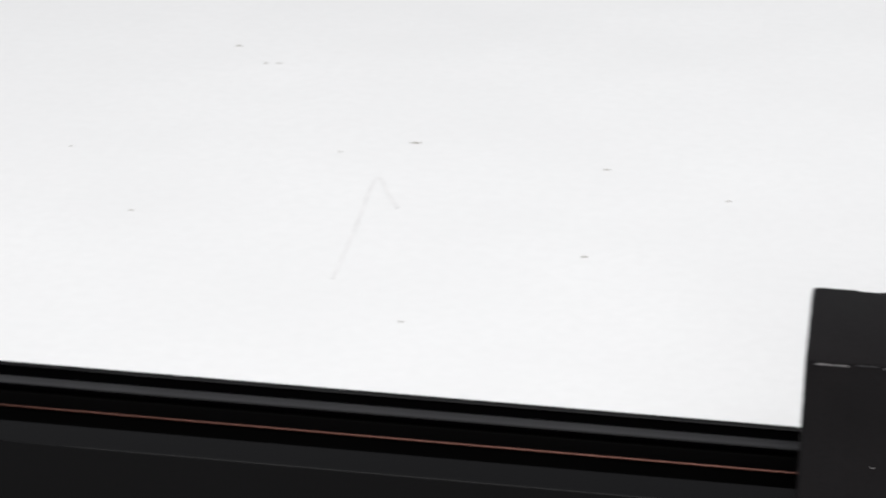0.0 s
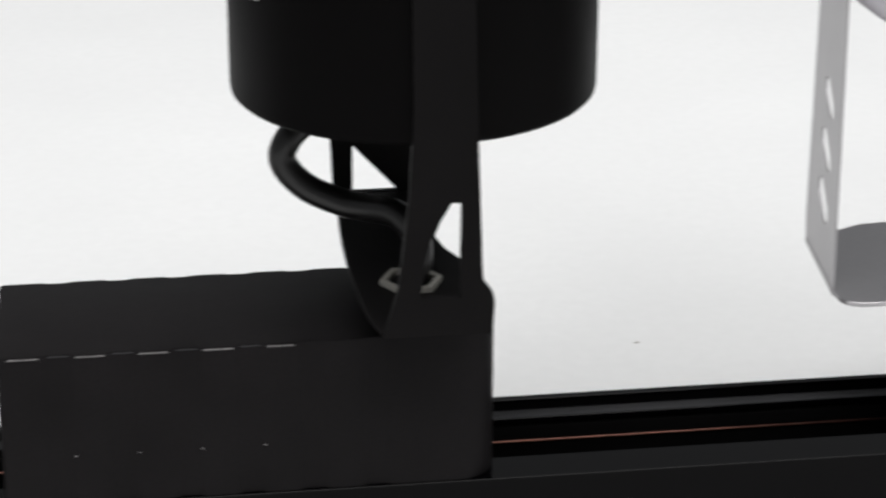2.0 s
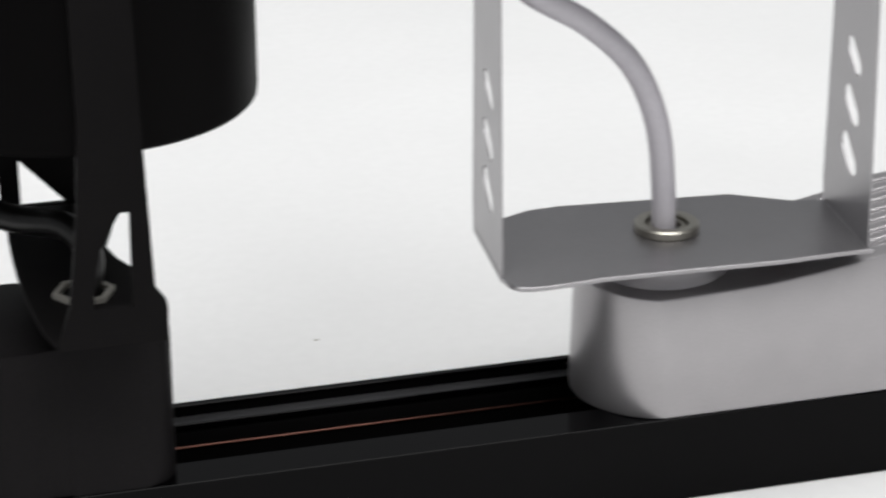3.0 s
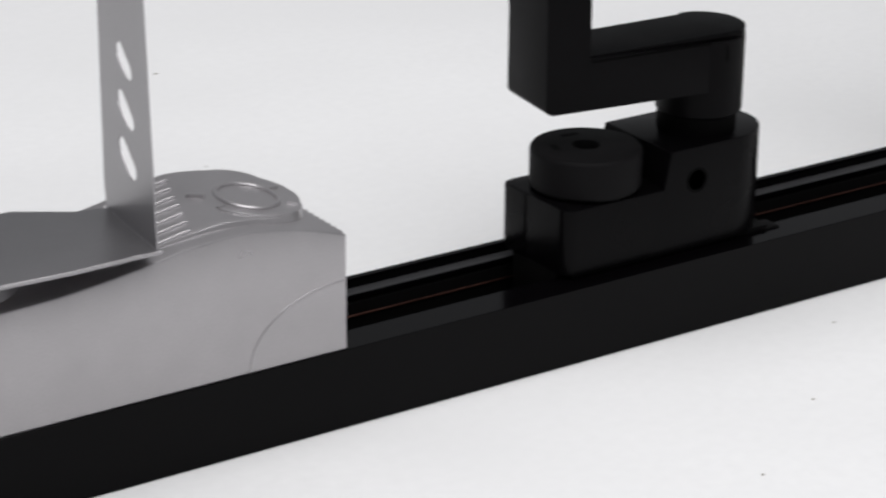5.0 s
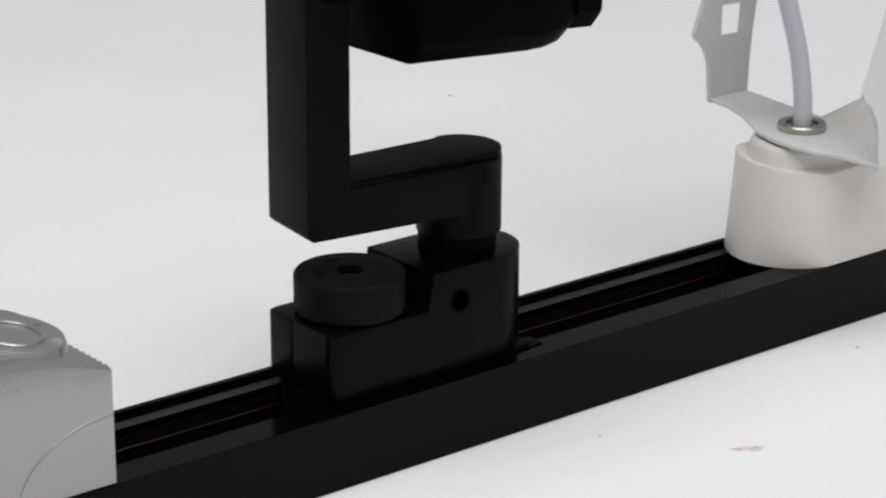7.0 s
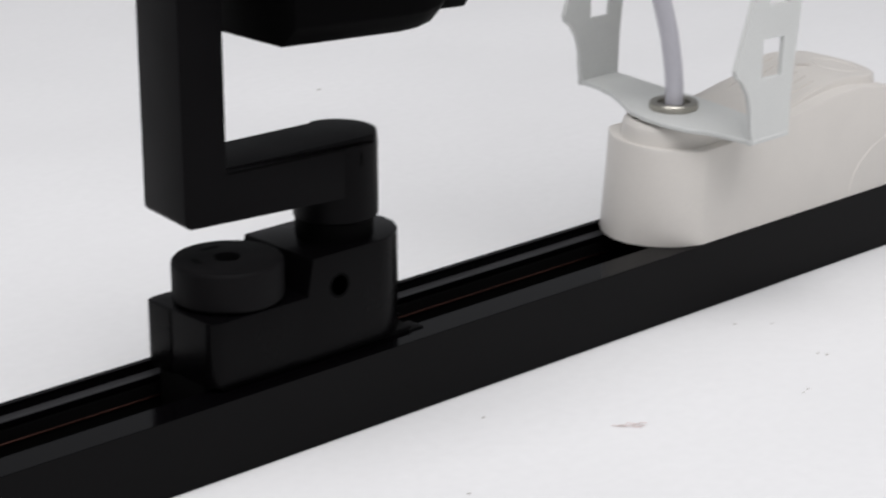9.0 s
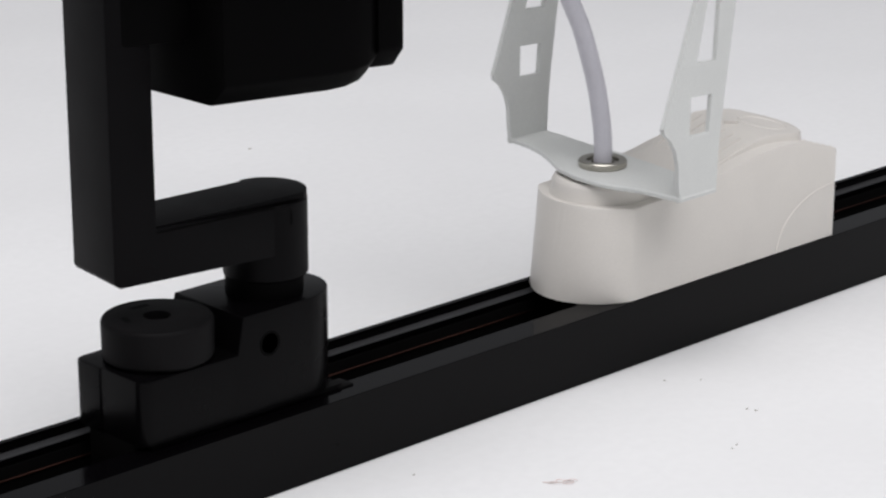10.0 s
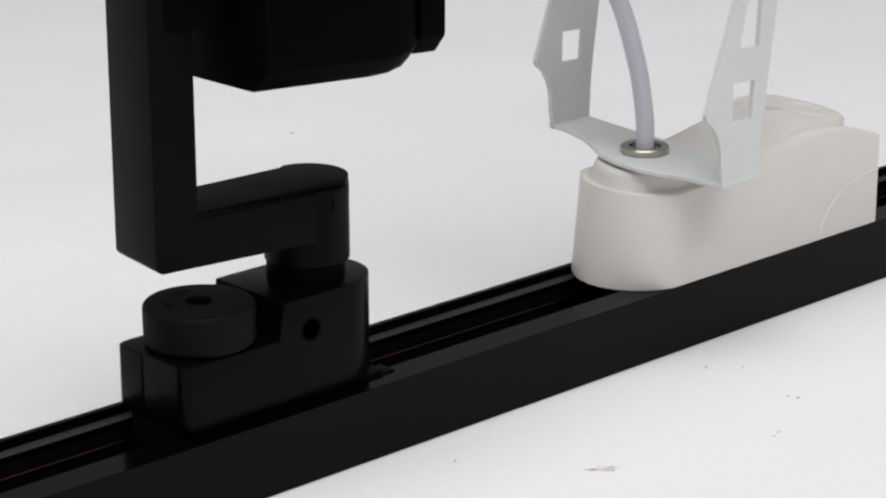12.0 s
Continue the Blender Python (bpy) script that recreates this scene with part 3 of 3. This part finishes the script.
    part("round_end", lathe([(0, b - 0.2), (9.9, b - 0.2), (10.4, b + 0.3), (10.4, t - 0.4), (10.0, t), (0, t)], 439.5, 0, 64), BLACK_ARM, arm)
    cover = [(-35.0, -w + 1.1), (1.0, -w + 1.1)] + [(10.25 * math.sin(radians(9 * k)), -10.25 * math.cos(radians(9 * k))) for k in range(4, 19)] + [(0, 10.25), (-1.5, 9.2), (-35.0, w - 0.5)]
    plate = prism(cover, t - 0.3, t + 0.4, None, bevel=0.12)
    for v in plate.verts:
        if v.co.z > t:
            v.co.z += 1.2 * min(1.0, max(0.0, (v.co.x + 34) / 36))
    plate.transform(m)
    part("cover_plate", plate, BLACK_ARM, arm)
    # the joint between the cover and the bar: along the top of the front face, then down before the round end
    bend = [(-35.2, t - 0.75), (-20, t - 0.55), (-6, t - 0.35), (-1.2, t - 0.4), (0.4, t - 1.0), (1.0, t - 2.2), (1.0, t - 5.0)]
    line = [(a, z + 0.25) for a, z in bend[:4]] + [(a + 0.25, z) for a, z in bend[4:]] + [(a - 0.25, z) for a, z in bend[:3:-1]] + [(a, z - 0.25) for a, z in bend[3::-1]]
    joint = prism(line, -w - 0.06, -w + 0.6, None, axis="y")
    for v in joint.verts:
        if v.co.x > 0.2 and v.co.y < -w:
            v.co.y -= 0.62
    joint.transform(m)
    part("joint_line", joint, BLACK_SHADE, arm, "dark joint line")
    # lamp head: an eight-sided body lying level, with a front ring
    hm = Matrix.Translation((414.6, -3.4, 0)) @ Matrix.Rotation(radians(-13.9), 4, "Z")
    def eight(a, c, low_z, high_z):
        return [(-a, low_z + c), (-a + c, low_z), (a - c, low_z), (a, low_z + c), (a, high_z - c), (a - c, high_z), (-a + c, high_z), (-a, high_z - c)]
    shape = bmesh.new()
    rings = []
    for x, k in ((0.0, 1.0), (30.0, 1.0), (34.5, 0.985), (38.5, 0.94), (41.5, 0.85)):
        sec = eight(17.0, 5.0, 98.0, 142.0)
        rings.append([shape.verts.new((x, a * k, 120 + (c - 120) * k)) for a, c in sec])
    for p, q in zip(rings, rings[1:]):
        for i in range(8):
            shape.faces.new((p[i], p[(i + 1) % 8], q[(i + 1) % 8], q[i]))
    shape.faces.new(rings[0])
    shape.faces.new(rings[-1])
    bmesh.ops.recalc_face_normals(shape, faces=shape.faces)
    soften(shape, 0.5, 2, 30)
    for v in shape.verts:
        if v.co.x < 20:
            v.co.x -= (v.co.y + 12) * 0.27
    shape.transform(hm)
    head = part("lamp_head", shape, BLACK_DEEP, lamp, "matt black eight-sided lamp head")
    part("front_ring", prism(eight(15.6, 5.0, 101.6, 140.0), 41.3, 48.2, hm, 1.0, "x"), BLACK_DEEP, head)
    part("pivot_boss", box(-19.0, 1.0, -5, 5, 112, 128, 0.6, hm), BLACK_DEEP, head)
    return lamp


arm_spotlight()

# ---- marks and dust on the sheet ----
SPECKS = [(-160.4, 194.6, 1.4), (-129.8, 150.8, 1.3), (-137, 292.4, 2.2), (-124.6, 277, 1.6), (-120.6, 277.8, 1.6), (-85.4, 204.6, 1.0), (-66.0, 215.8, 4.2), (-10.4, 204.6, 2.0), (24.2, 187.1, 1.8),
          (-8.9, 141.8, 1.6), (-46.6, 94, 1.2), (192.2, 80, 1.5), (411, 229.8, 2.4), (383.5, 146.6, 0.9), (425.4, -62, 1.2), (391.5, -84.6, 1.3), (458.7, -31.8, 1.0), (479.7, -58.5, 1.0),
          (552.9, -31.1, 1.3), (560.3, -37.6, 0.8), (552.2, -60.1, 1.0), (553.2, -62.3, 1.4), (531, -74.2, 1.1), (528.1, -75.1, 0.9), (627.1, 230.9, 2.0)]
bm = bmesh.new()
rng = random.Random(4)
for x, y, n in SPECKS:
    turn, k = rng.uniform(-0.3, 0.3), 7
    ring = [(x + n * 0.5 * math.cos(2 * math.pi * i / k + turn) * rng.uniform(0.7, 1.1), y + min(n, 2.0) * 0.34 * math.sin(2 * math.pi * i / k) * rng.uniform(0.6, 1.2)) for i in range(k)]
    vs = [bm.verts.new((a, b, -0.05)) for a, b in ring]
    topv = bm.verts.new((x, y, 0.25))
    for i in range(k):
        bm.faces.new((vs[i], vs[(i + 1) % k], topv))
tagged(part("dust_specks", bm, DUST), "small dark dust specks scattered on white paper", "dust", kind="stuff")
bm = tube([(-68.0, 116, 0.0), (-69.6, 151, 0.02), (-71.2, 186, 0.0), (-65.2, 174, 0.0), (-61.4, 165.4, 0.0)], 0.45, 6, 8)
for v in bm.verts:
    v.co.z = v.co.z * 0.12
tagged(part("pencil_mark", bm, PENCIL), "faint grey hooked scuff mark on white paper", "mark")
lint = tube([(477.6, -57.2, 0.2), (479.2, -59.6, 0.3), (480.8, -59.2, 0.5), (482.0, -60.2, 0.3), (483.2, -62.2, 0.3), (482.0, -62.8, 0.4), (480.4, -61.4, 0.3)], 0.11, 6, 8)
lint = tube([(478.6, -58.6, 0.4), (480.4, -60.6, 0.3), (483.6, -61.4, 0.5), (484.3, -62.6, 0.3)], 0.10, 6, 8, lint)
tagged(part("lint_thread", lint, THREAD), "curled reddish brown lint thread on white paper", "thread")
